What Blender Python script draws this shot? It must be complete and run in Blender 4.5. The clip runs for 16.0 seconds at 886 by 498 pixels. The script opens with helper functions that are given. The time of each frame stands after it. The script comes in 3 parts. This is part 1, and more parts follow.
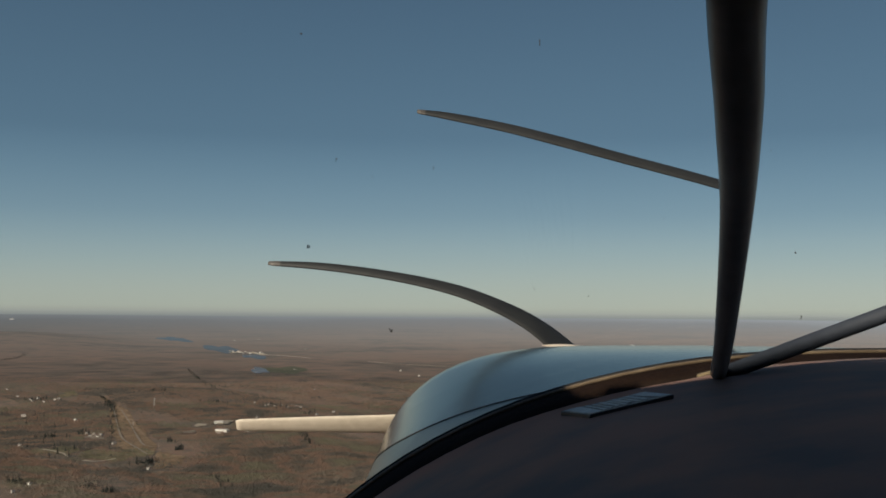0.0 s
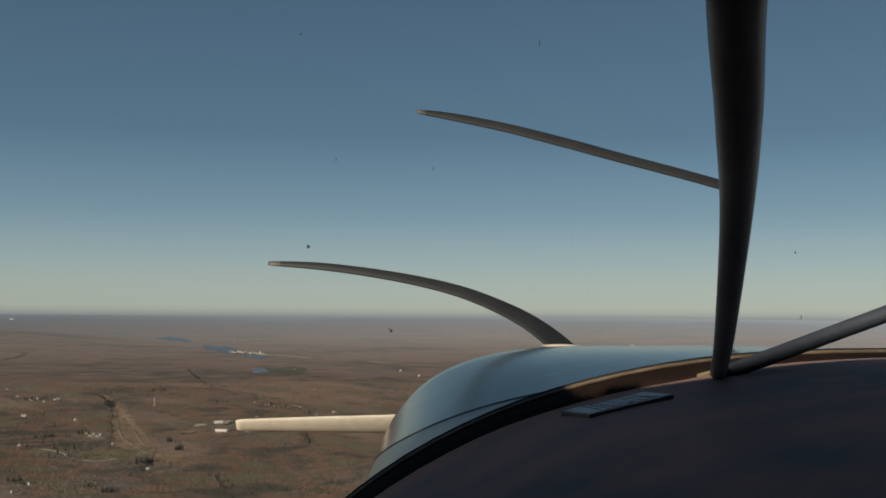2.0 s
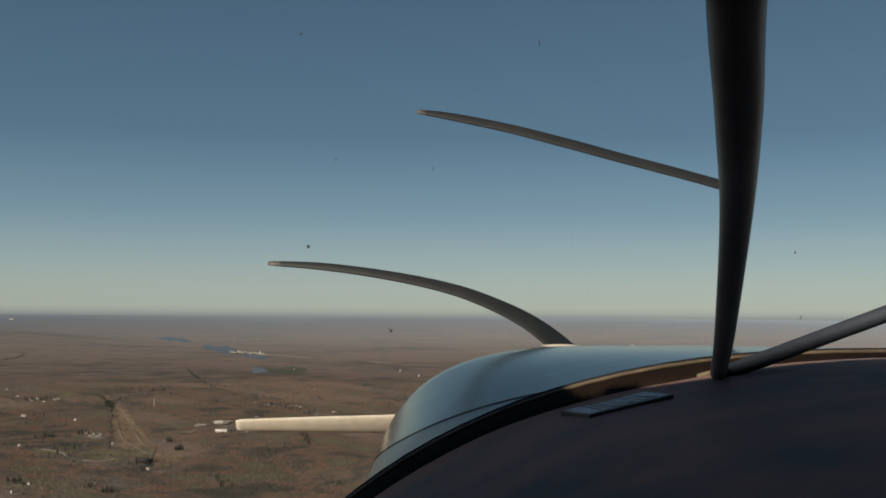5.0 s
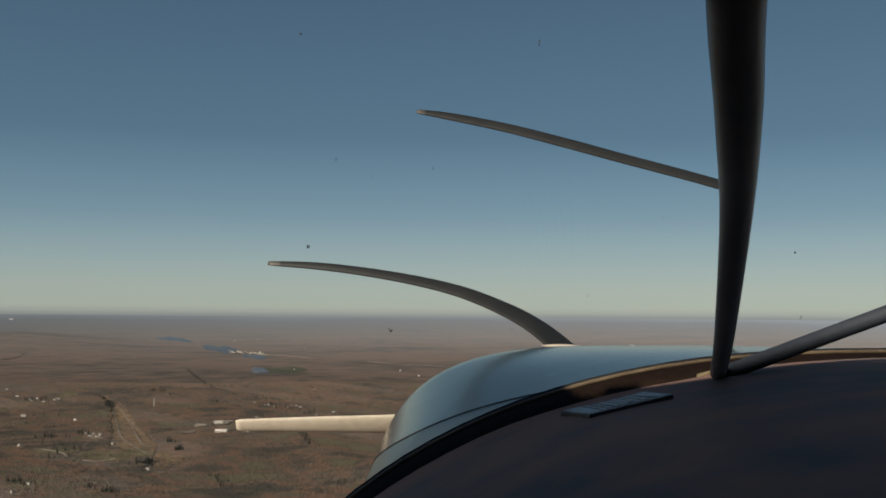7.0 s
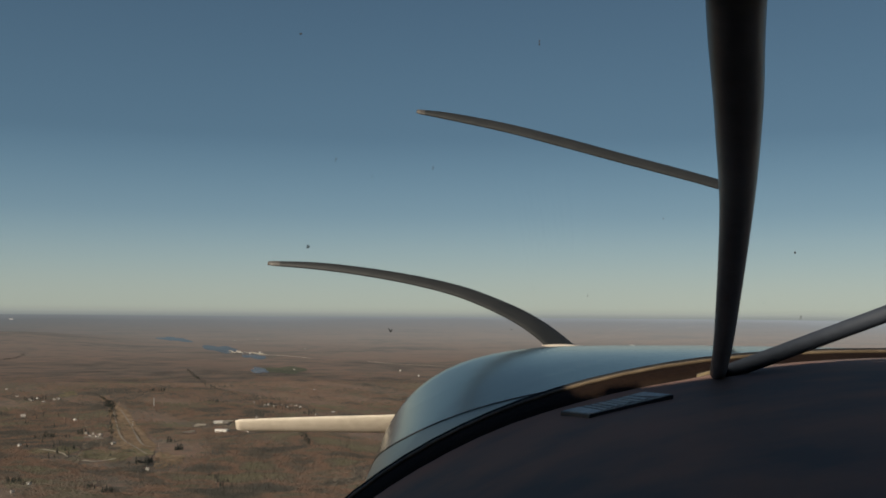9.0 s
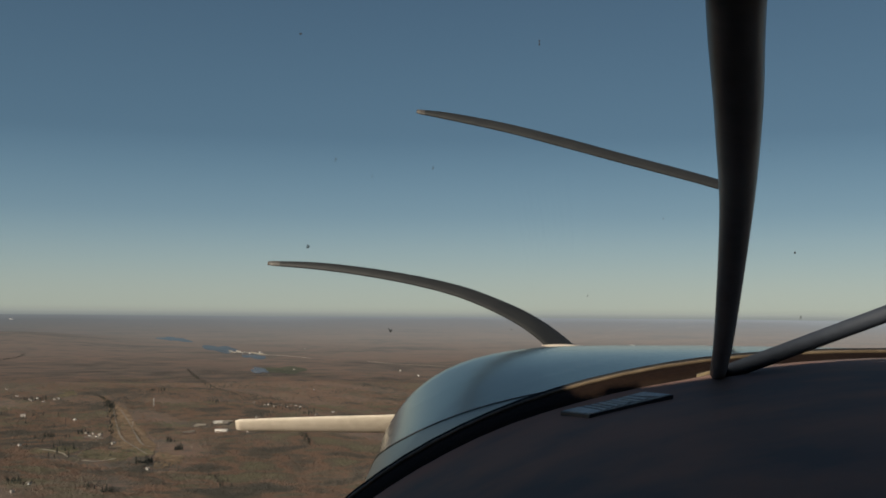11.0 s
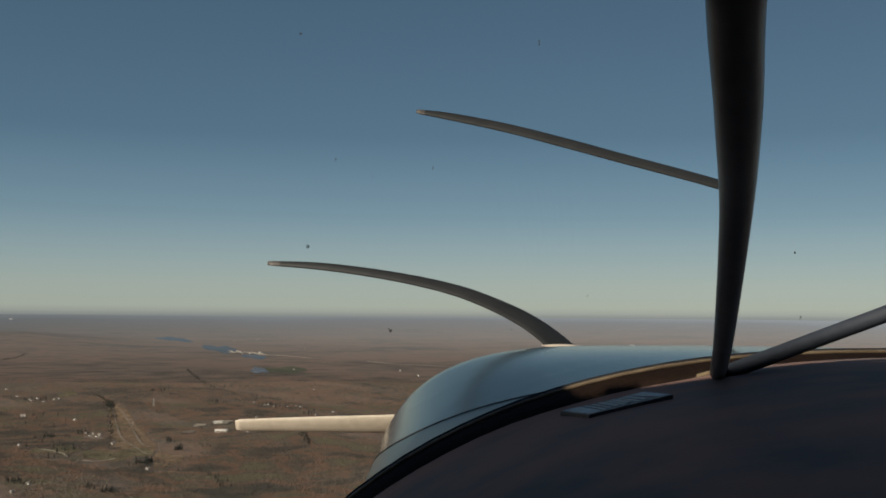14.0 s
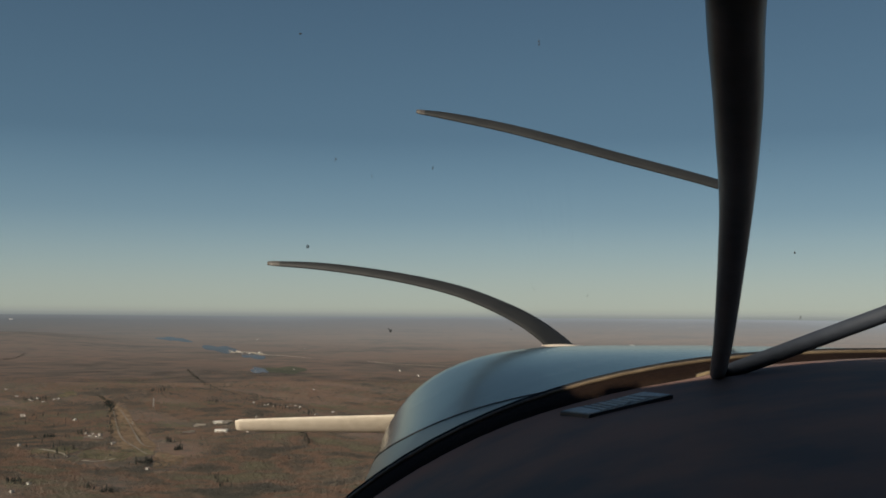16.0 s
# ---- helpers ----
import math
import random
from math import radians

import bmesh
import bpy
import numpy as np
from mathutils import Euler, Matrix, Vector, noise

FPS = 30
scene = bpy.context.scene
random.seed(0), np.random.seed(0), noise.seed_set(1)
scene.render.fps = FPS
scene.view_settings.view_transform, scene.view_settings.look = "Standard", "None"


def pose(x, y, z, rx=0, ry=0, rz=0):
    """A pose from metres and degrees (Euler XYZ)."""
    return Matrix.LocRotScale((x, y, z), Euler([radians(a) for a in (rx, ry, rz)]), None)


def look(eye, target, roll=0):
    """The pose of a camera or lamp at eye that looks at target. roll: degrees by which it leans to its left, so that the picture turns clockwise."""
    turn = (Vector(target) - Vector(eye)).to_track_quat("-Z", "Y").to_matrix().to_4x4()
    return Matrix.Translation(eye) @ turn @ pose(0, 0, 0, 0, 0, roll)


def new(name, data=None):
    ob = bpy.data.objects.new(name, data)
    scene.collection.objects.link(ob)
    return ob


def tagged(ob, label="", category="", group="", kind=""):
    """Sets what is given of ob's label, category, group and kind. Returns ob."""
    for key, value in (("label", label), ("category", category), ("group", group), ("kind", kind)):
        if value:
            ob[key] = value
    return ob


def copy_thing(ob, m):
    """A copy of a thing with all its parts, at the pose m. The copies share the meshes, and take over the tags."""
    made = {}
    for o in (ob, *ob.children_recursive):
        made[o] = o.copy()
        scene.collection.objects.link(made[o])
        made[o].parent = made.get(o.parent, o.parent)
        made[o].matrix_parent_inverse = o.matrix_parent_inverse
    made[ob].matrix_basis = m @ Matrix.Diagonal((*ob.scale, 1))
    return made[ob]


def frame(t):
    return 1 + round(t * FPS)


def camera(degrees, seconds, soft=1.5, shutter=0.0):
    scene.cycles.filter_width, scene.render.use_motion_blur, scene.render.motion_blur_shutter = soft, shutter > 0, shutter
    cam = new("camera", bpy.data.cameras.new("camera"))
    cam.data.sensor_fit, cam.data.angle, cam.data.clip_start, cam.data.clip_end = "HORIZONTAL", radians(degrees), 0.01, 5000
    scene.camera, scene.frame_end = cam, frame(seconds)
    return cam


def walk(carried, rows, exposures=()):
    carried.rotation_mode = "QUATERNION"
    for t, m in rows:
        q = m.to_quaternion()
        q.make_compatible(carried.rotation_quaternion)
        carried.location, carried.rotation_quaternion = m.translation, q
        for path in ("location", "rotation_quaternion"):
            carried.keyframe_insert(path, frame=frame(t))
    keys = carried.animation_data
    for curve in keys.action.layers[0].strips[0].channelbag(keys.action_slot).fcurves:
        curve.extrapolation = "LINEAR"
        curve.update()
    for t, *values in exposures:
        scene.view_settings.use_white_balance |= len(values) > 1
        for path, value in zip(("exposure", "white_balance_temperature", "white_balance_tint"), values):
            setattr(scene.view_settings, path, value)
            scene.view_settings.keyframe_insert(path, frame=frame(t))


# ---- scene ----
cam = camera(48.0, 16.0, soft=1.7)
ALT = 300.0          # height of the eye over the ground
# the aircraft flies level but for a slight bank; the eye keeps still in its cabin
walk(cam, [
    (0.0, pose(0, 0, ALT, 93.90, -0.44, 0.02)),
    (4.0, pose(0, 0, ALT, 93.90, -0.43, 0.01)),
    (8.0, pose(0, 0, ALT, 93.90, -0.44, 0.0)),
    (12.0, pose(0, 0, ALT, 93.90, -0.45, -0.01)),
    (16.0, pose(0, 0, ALT, 93.90, -0.44, -0.02)),
], exposures=[(0.0, 0.0), (8.0, 0.0), (11.5, -0.03), (14.0, -0.06), (16.0, -0.05)])
BANK = pose(0, 0, ALT, 93.90, -0.44, 0.0) @ pose(0, 0, 0, 94.06, 0, 0).inverted()

# ---------------------------------------------------------------- light
SUN_EL, SUN_AZ = 23.0, 218.0     # azimuth clockwise from straight ahead
world = bpy.data.worlds.new("sky")
scene.world = world
world.use_nodes = True
wn, wl = world.node_tree.nodes, world.node_tree.links
sky = wn.new("ShaderNodeTexSky")
sky.sky_type = "NISHITA"
sky.sun_disc = False
sky.sun_elevation = radians(SUN_EL)
sky.sun_rotation = radians(SUN_AZ)
sky.altitude = 300
sky.dust_density = 0.6
# clear late-autumn sky: pale dusty haze low down, deepening to blue overhead
geo = wn.new("ShaderNodeTexCoord")
split = wn.new("ShaderNodeSeparateXYZ")
wl.new(geo.outputs["Generated"], split.inputs[0])
rise = wn.new("ShaderNodeMath")
rise.operation = "MULTIPLY"
rise.inputs[1].default_value = 2.0
wl.new(split.outputs["Z"], rise.inputs[0])
air = wn.new("ShaderNodeValToRGB")
air.color_ramp.interpolation = "B_SPLINE"
for i, (deg, col) in enumerate(((0.0, (0.25, 0.272, 0.272)), (0.2, (0.355, 0.383, 0.352)), (0.6, (0.455, 0.487, 0.402)), (3.1, (0.335, 0.44, 0.45)), (5.8, (0.192, 0.312, 0.395)),
                                (10.2, (0.100, 0.193, 0.282)), (14.5, (0.058, 0.110, 0.174)), (18.5, (0.041, 0.073, 0.132)), (29.0, (0.028, 0.052, 0.105)))):
    el = air.color_ramp.elements[i] if i < 2 else air.color_ramp.elements.new(0.5)
    el.position, el.color = 2 * math.sin(radians(deg)), (*col, 1)
wl.new(rise.outputs[0], air.inputs[0])
blend = wn.new("ShaderNodeMixRGB")
blend.inputs[0].default_value = 0.94
dim = wn.new("ShaderNodeMixRGB")
dim.blend_type = "MULTIPLY"
dim.inputs[0].default_value = 1.0
dim.inputs[2].default_value = (0.06, 0.06, 0.06, 1)
wl.new(sky.outputs[0], dim.inputs[1])
wl.new(dim.outputs[0], blend.inputs[1])
wl.new(air.outputs[0], blend.inputs[2])
# a little brighter towards the east
side = wn.new("ShaderNodeMath")
side.operation = "MULTIPLY_ADD"
side.inputs[1].default_value, side.inputs[2].default_value = 0.12, 0.965
wl.new(split.outputs["X"], side.inputs[0])
even = wn.new("ShaderNodeVectorMath")
even.operation = "SCALE"
wl.new(blend.outputs[0], even.inputs[0])
wl.new(side.outputs[0], even.inputs["Scale"])
wl.new(even.outputs[0], wn["Background"].inputs[0])
wn["Background"].inputs[1].default_value = 1.0

sun_data = bpy.data.lights.new("sun", "SUN")
sun_data.energy, sun_data.angle, sun_data.color = 5.0, radians(0.6), (1.0, 0.89, 0.73)
sun = new("sun", sun_data)
sun_to = Vector((math.sin(radians(SUN_AZ)) * math.cos(radians(SUN_EL)),
                 math.cos(radians(SUN_AZ)) * math.cos(radians(SUN_EL)), math.sin(radians(SUN_EL))))
sun.matrix_world = look(Vector((0, 0, 400)) + sun_to * 50, Vector((0, 0, 400)))


# ---------------------------------------------------------------- materials
def material(name, stops, scale=8.0, detail_scale=60.0, rough=0.6, metal=0.0, bump=0.0, coord="Object",
             coat=0.0, by_object=0.0, by_island=0.0, spec=0.5, stretch=(1, 1, 1), fine=(6, 4), span=(0.36, 0.64)):
    """Node material: two noise scales drive a ramp of the given colours; optional bump and variation per piece."""
    m = bpy.data.materials.new(name)
    m.use_nodes = True
    n, l = m.node_tree.nodes, m.node_tree.links
    b = n["Principled BSDF"]
    if coord == "plan":
        tc = n.new("ShaderNodeAttribute")
        tc.attribute_name = "plan"
        src = tc.outputs["Vector"]
    else:
        tc = n.new("ShaderNodeTexCoord")
        src = tc.outputs[coord]
    mp = n.new("ShaderNodeMapping")
    mp.inputs["Scale"].default_value = stretch
    l.new(src, mp.inputs["Vector"])
    a = n.new("ShaderNodeTexNoise")
    a.inputs["Scale"].default_value, a.inputs["Detail"].default_value = scale, fine[0]
    c = n.new("ShaderNodeTexNoise")
    c.inputs["Scale"].default_value, c.inputs["Detail"].default_value = detail_scale, fine[1]
    for t in (a, c):
        l.new(mp.outputs[0], t.inputs["Vector"])
    mix = n.new("ShaderNodeMath")
    mix.operation = "MULTIPLY_ADD"
    mix.inputs[1].default_value = 0.45
    l.new(c.outputs["Fac"], mix.inputs[0])
    half = n.new("ShaderNodeMath")
    half.operation = "MULTIPLY"
    half.inputs[1].default_value = 0.55
    l.new(a.outputs["Fac"], half.inputs[0])
    l.new(half.outputs[0], mix.inputs[2])
    fac = mix.outputs[0]
    for amount, kind, out in ((by_object, "ShaderNodeObjectInfo", "Random"), (by_island, "ShaderNodeNewGeometry", "Random Per Island")):
        if amount:
            g = n.new(kind)
            add = n.new("ShaderNodeMath")
            add.operation = "MULTIPLY_ADD"
            add.inputs[1].default_value = amount
            l.new(g.outputs[out], add.inputs[0])
            sub = n.new("ShaderNodeMath")
            sub.operation = "SUBTRACT"
            sub.inputs[1].default_value = amount / 2
            l.new(fac, sub.inputs[0])
            l.new(sub.outputs[0], add.inputs[2])
            fac = add.outputs[0]
    ramp = n.new("ShaderNodeValToRGB")
    lo, hi = span
    els = ramp.color_ramp.elements
    for i, col in enumerate(stops):
        at = lo + (hi - lo) * i / max(1, len(stops) - 1)
        e = els[i] if i < 2 else els.new(at)
        e.position, e.color = at, (*col, 1)
    l.new(fac, ramp.inputs[0])
    l.new(ramp.outputs[0], b.inputs["Base Color"])
    b.inputs["Roughness"].default_value, b.inputs["Metallic"].default_value = rough, metal
    b.inputs["Coat Weight"].default_value = coat
    b.inputs["Specular IOR Level"].default_value = spec
    if bump:
        bp = n.new("ShaderNodeBump")
        bp.inputs["Strength"].default_value, bp.inputs["Distance"].default_value = bump, 0.002
        l.new(c.outputs["Fac"], bp.inputs["Height"])
        l.new(bp.outputs[0], b.inputs["Normal"])
    return m


M_GROUND = material("leaf_litter_ground", [(0.115, 0.104, 0.084), (0.165, 0.135, 0.108), (0.235, 0.155, 0.116), (0.20, 0.172, 0.125)],
                    2.6, 30.0, 0.95, coord="plan", spec=0.1)
M_FAR = material("hazed_distant_woodland", [(0.045, 0.041, 0.036), (0.105, 0.088, 0.073), (0.176, 0.119, 0.093), (0.130, 0.114, 0.090)], 0.9, 6.0, 0.95, coord="plan", spec=0.1)
# aerial haze put in as a glow, stronger with distance and towards the right
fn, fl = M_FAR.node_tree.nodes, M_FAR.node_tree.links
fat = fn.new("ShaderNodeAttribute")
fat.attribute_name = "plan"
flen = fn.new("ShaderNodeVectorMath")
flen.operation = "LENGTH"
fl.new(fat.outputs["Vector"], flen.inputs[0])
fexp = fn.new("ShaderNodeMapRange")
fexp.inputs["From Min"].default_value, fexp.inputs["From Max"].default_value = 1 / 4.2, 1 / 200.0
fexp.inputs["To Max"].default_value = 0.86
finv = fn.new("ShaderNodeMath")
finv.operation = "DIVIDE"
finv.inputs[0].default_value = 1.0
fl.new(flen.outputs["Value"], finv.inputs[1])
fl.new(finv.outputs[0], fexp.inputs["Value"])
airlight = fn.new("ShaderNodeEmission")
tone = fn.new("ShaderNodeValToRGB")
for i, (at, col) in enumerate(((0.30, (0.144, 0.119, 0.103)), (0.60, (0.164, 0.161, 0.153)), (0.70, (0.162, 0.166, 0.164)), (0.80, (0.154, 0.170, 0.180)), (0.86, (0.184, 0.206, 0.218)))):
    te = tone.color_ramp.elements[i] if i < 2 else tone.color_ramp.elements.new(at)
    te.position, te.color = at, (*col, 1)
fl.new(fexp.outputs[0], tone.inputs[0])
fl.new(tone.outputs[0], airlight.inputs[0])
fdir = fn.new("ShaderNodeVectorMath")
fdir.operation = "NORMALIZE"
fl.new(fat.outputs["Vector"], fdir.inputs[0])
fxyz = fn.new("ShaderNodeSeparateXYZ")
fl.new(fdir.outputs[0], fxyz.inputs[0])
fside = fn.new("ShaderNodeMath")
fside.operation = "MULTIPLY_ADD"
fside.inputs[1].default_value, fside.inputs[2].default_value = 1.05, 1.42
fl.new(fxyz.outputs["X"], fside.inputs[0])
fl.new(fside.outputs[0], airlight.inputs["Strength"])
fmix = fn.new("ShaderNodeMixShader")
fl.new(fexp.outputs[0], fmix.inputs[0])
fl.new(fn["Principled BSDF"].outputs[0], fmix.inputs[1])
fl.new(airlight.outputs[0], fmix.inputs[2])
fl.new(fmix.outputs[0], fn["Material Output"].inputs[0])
M_TWIG = material("bare_twigs", [(0.094, 0.091, 0.080), (0.128, 0.114, 0.095), (0.222, 0.144, 0.108), (0.140, 0.124, 0.099), (0.168, 0.155, 0.110)], 0.0042, 0.012, 0.9,
                  by_island=0.02, spec=0.1, fine=(3, 1), span=(0.40, 0.60))
tn, tl = M_TWIG.node_tree.nodes, M_TWIG.node_tree.links
thin = tn.new("ShaderNodeBsdfTranslucent")
both = tn.new("ShaderNodeMixShader")
both.inputs[0].default_value = 0.3
ramp_out = next(n for n in tn if n.type == "VALTORGB").outputs[0]
tl.new(ramp_out, thin.inputs[0])
tl.new(tn["Principled BSDF"].outputs[0], both.inputs[1])
tl.new(thin.outputs[0], both.inputs[2])
tl.new(both.outputs[0], tn["Material Output"].inputs[0])
M_GREY_TWIG = material("grey_bare_twigs", [(0.150, 0.130, 0.106), (0.185, 0.155, 0.124), (0.215, 0.168, 0.130)], 0.003, 0.02, 0.9, by_island=0.06, spec=0.1)


def lean_normals(m):
    """Evens out twig shading: every normal leans one fixed way, towards sun and eye."""
    n, l = m.node_tree.nodes, m.node_tree.links
    leaf = n.new("ShaderNodeNewGeometry")
    lean = n.new("ShaderNodeVectorMath")
    lean.operation = "MULTIPLY_ADD"
    lean.inputs[1].default_value, lean.inputs[2].default_value = (0.35, 0.35, 0.35), (-0.25, -0.4, 0.62)
    l.new(leaf.outputs["Normal"], lean.inputs[0])
    unit = n.new("ShaderNodeVectorMath")
    unit.operation = "NORMALIZE"
    l.new(lean.outputs[0], unit.inputs[0])
    l.new(unit.outputs[0], n["Principled BSDF"].inputs["Normal"])


lean_normals(M_TWIG)
lean_normals(M_GREY_TWIG)
M_BARK = material("bark", [(0.06, 0.045, 0.035), (0.12, 0.09, 0.07)], 2, 12, 0.9)
M_CONIFER = material("conifer_needles", [(0.030, 0.034, 0.030), (0.055, 0.056, 0.046)], 0.3, 2.0, 0.8, by_object=0.2, spec=0.2)
M_TAN = material("dry_grass", [(0.13, 0.096, 0.062), (0.22, 0.152, 0.096), (0.30, 0.215, 0.135)], 0.02, 0.08, 0.95, spec=0.1)
M_SAND = material("sandy_soil", [(0.19, 0.132, 0.086), (0.26, 0.184, 0.12), (0.34, 0.255, 0.17)], 0.02, 0.1, 0.95, spec=0.1)
M_OLIVE = material("dry_olive_grass", [(0.095, 0.086, 0.050), (0.16, 0.14, 0.085), (0.25, 0.21, 0.125)], 0.02, 0.09, 0.95, spec=0.1)
M_GRAVEL = material("pale_gravel", [(0.32, 0.27, 0.2), (0.5, 0.44, 0.35)], 0.05, 0.3, 0.9, spec=0.1)
M_DIRT = material("dirt_track", [(0.20, 0.165, 0.125), (0.34, 0.29, 0.23)], 0.05, 0.3, 0.9, spec=0.1)
M_MARSH = material("marsh_scrub", [(0.075, 0.084, 0.062), (0.12, 0.116, 0.085)], 0.01, 0.06, 0.9, spec=0.1)
M_WATER = material("lake_water", [(0.075, 0.112, 0.150), (0.105, 0.145, 0.185)], 0.002, 0.02, 0.25)
M_WHITE = material("white_siding", [(0.32, 0.29, 0.25), (0.52, 0.48, 0.43), (0.75, 0.71, 0.65)], 0.3, 3, 0.7, by_object=0.3)
M_SHINGLE = material("roof_shingle", [(0.08, 0.072, 0.068), (0.17, 0.15, 0.135), (0.32, 0.28, 0.25)], 0.3, 3, 0.85, by_object=0.3)
M_WINDOW = material("dark_window_glass", [(0.03, 0.035, 0.04), (0.05, 0.055, 0.06)], 1, 4, 0.1)
M_STEEL = material("galvanised_steel", [(0.4, 0.4, 0.38), (0.55, 0.54, 0.5)], 0.5, 4, 0.5, 0.6)

M_COWL = material("dark_teal_paint", [(0.004, 0.011, 0.014), (0.007, 0.016, 0.020)], 3, 40, 0.13, 0.0, coat=0.0, spec=0.13)
M_BOOT = material("grey_green_paint", [(0.012, 0.024, 0.028), (0.02, 0.034, 0.038)], 4, 40, 0.3)
M_NOSE = material("cream_paint", [(0.42, 0.36, 0.29), (0.52, 0.45, 0.37)], 4, 30, 0.4)
M_SEAM = material("seam_rubber", [(0.003, 0.003, 0.003), (0.008, 0.007, 0.006)], 10, 80, 0.7)
# one blade paint in two tones: shade put into grey, sunlight into cream
M_BLADE = material("blade_shaded_grey", [(0.017, 0.018, 0.018), (0.028, 0.029, 0.028)], 6, 60, 0.5)
M_BLADE_LIT = material("blade_sunlit_cream", [(0.55, 0.48, 0.38), (0.68, 0.60, 0.49)], 6, 60, 0.45)
M_TIP = material("blade_tip_paint", [(0.06, 0.053, 0.047), (0.10, 0.09, 0.078)], 6, 60, 0.5)
M_TUBE = material("black_enamel_tube", [(0.12, 0.116, 0.122), (0.17, 0.163, 0.17)], 14, 90, 0.45, spec=0.35)
M_TUBE_GREY = material("grey_enamel_tube", [(0.032, 0.038, 0.050), (0.045, 0.053, 0.068)], 14, 90, 0.6, spec=0.2)
M_DASH = material("brown_black_leather", [(0.17, 0.138, 0.130), (0.20, 0.150, 0.132), (0.345, 0.190, 0.138), (0.41, 0.205, 0.145)], 2.0, 10.0, 0.7, bump=0.25, fine=(6, 9), spec=0.1)
M_TRIM = material("brown_varnished_trim", [(0.010, 0.0060, 0.0044), (0.0135, 0.0078, 0.0052), (0.019, 0.011, 0.0068)], 18, 240, 0.55, bump=0.3, spec=0.12)
M_BEAD = material("tan_varnish_bead", [(0.075, 0.055, 0.034), (0.17, 0.13, 0.085)], 18, 90, 0.35)
# unseen lining kept pale to bounce light onto brace and glareshield
M_CABIN = material("cabin_lining", [(0.50, 0.45, 0.39), (0.60, 0.54, 0.47)], 6, 60, 0.85)
M_PLATE = material("black_plate", [(0.012, 0.014, 0.016), (0.026, 0.029, 0.032)], 20, 120, 0.35)
M_PLATE_BAR = material("pale_plate_bars", [(0.20, 0.215, 0.215), (0.42, 0.44, 0.43)], 90, 300, 0.35, 0.0)
M_SPECK = material("dried_insect", [(0.02, 0.018, 0.015), (0.05, 0.045, 0.04)], 200, 900, 0.8)
M_BRACKET = material("bare_alloy", [(0.42, 0.34, 0.20), (0.60, 0.50, 0.32)], 30, 150, 0.4, 0.7)

M_GLASS = bpy.data.materials.new("windscreen_glass")
M_GLASS.use_nodes = True
gn, gl = M_GLASS.node_tree.nodes, M_GLASS.node_tree.links
gn.remove(gn["Principled BSDF"])
clear = gn.new("ShaderNodeBsdfTransparent")
clear.inputs[0].default_value = (0.985, 0.99, 0.99, 1)
gloss = gn.new("ShaderNodeBsdfGlossy")
gloss.inputs["Roughness"].default_value = 0.03
gmix = gn.new("ShaderNodeMixShader")
gmix.inputs[0].default_value = 0.02
gl.new(clear.outputs[0], gmix.inputs[1])
gl.new(gloss.outputs[0], gmix.inputs[2])
gl.new(gmix.outputs[0], gn["Material Output"].inputs[0])


# ---------------------------------------------------------------- helpers
def mesh_of(name, bm, mat, smooth=False):
    me = bpy.data.meshes.new(name)
    bmesh.ops.recalc_face_normals(bm, faces=bm.faces)
    bm.to_mesh(me)
    bm.free()
    me.materials.append(mat)
    if smooth:
        me.polygons.foreach_set("use_smooth", [len(p.vertices) <= 4 for p in me.polygons])
    return me


def part(name, bm, mat, parent=None, label="", smooth=False):
    ob = new(name, mesh_of(name, bm, mat, smooth))
    if parent:
        ob.parent = parent
    return tagged(ob, label)


def loft(rows, closed=False, cap=False, bm=None):
    """A skin over rows of points; closed joins each row's ends."""
    bm = bm or bmesh.new()
    vs = [[bm.verts.new(p) for p in r] for r in rows]
    k = len(rows[0])
    for a, b in zip(vs, vs[1:]):
        for i in range(k if closed else k - 1):
            j = (i + 1) % k
            bm.faces.new((a[i], a[j], b[j], b[i]))
    if cap:
        bm.faces.new(vs[0][::-1])
        bm.faces.new(vs[-1])
    return bm


def tube(points, radius, sides=12, bm=None):
    """A round bar swept along points; radius is one number or one a point."""
    pts = [Vector(p) for p in points]
    rad = radius if isinstance(radius, (list, tuple)) else [radius] * len(pts)
    rows = []
    for i, p in enumerate(pts):
        way = (pts[min(i + 1, len(pts) - 1)] - pts[max(i - 1, 0)]).normalized()
        side = way.cross(Vector((0.02, 0.03, 1))).normalized()
        up = side.cross(way)
        rows.append([p + (side * math.cos(a) + up * math.sin(a)) * rad[i]
                     for a in (2 * math.pi * k / sides for k in range(sides))])
    return loft(rows, True, True, bm)


def box(bm, lo, hi, m=None):
    vs = [Vector((x, y, z)) for x in (lo[0], hi[0]) for y in (lo[1], hi[1]) for z in (lo[2], hi[2])]
    v = [bm.verts.new(m @ p if m else p) for p in vs]
    for f in ((0, 1, 3, 2), (4, 6, 7, 5), (0, 4, 5, 1), (2, 3, 7, 6), (0, 2, 6, 4), (1, 5, 7, 3)):
        bm.faces.new([v[i] for i in f])
    return bm


def smooth_path(points, steps=6):
    """Catmull-Rom through tuples of any length."""
    p = [np.array(q, float) for q in points]
    p = [2 * p[0] - p[1]] + p + [2 * p[-1] - p[-2]]
    out = []
    for i in range(1, len(p) - 2):
        for s in range(steps):
            t = s / steps
            a, b, c, d = p[i - 1:i + 3]
            out.append(0.5 * (2 * b + (c - a) * t + (2 * a - 5 * b + 4 * c - d) * t * t + (3 * b - a - 3 * c + d) * t ** 3))
    out.append(p[-2])
    return out


# ---------------------------------------------------------------- the land
FLAT = 2600.0        # the land lies at true distance to here; past it distance is drawn in towards 4800 m


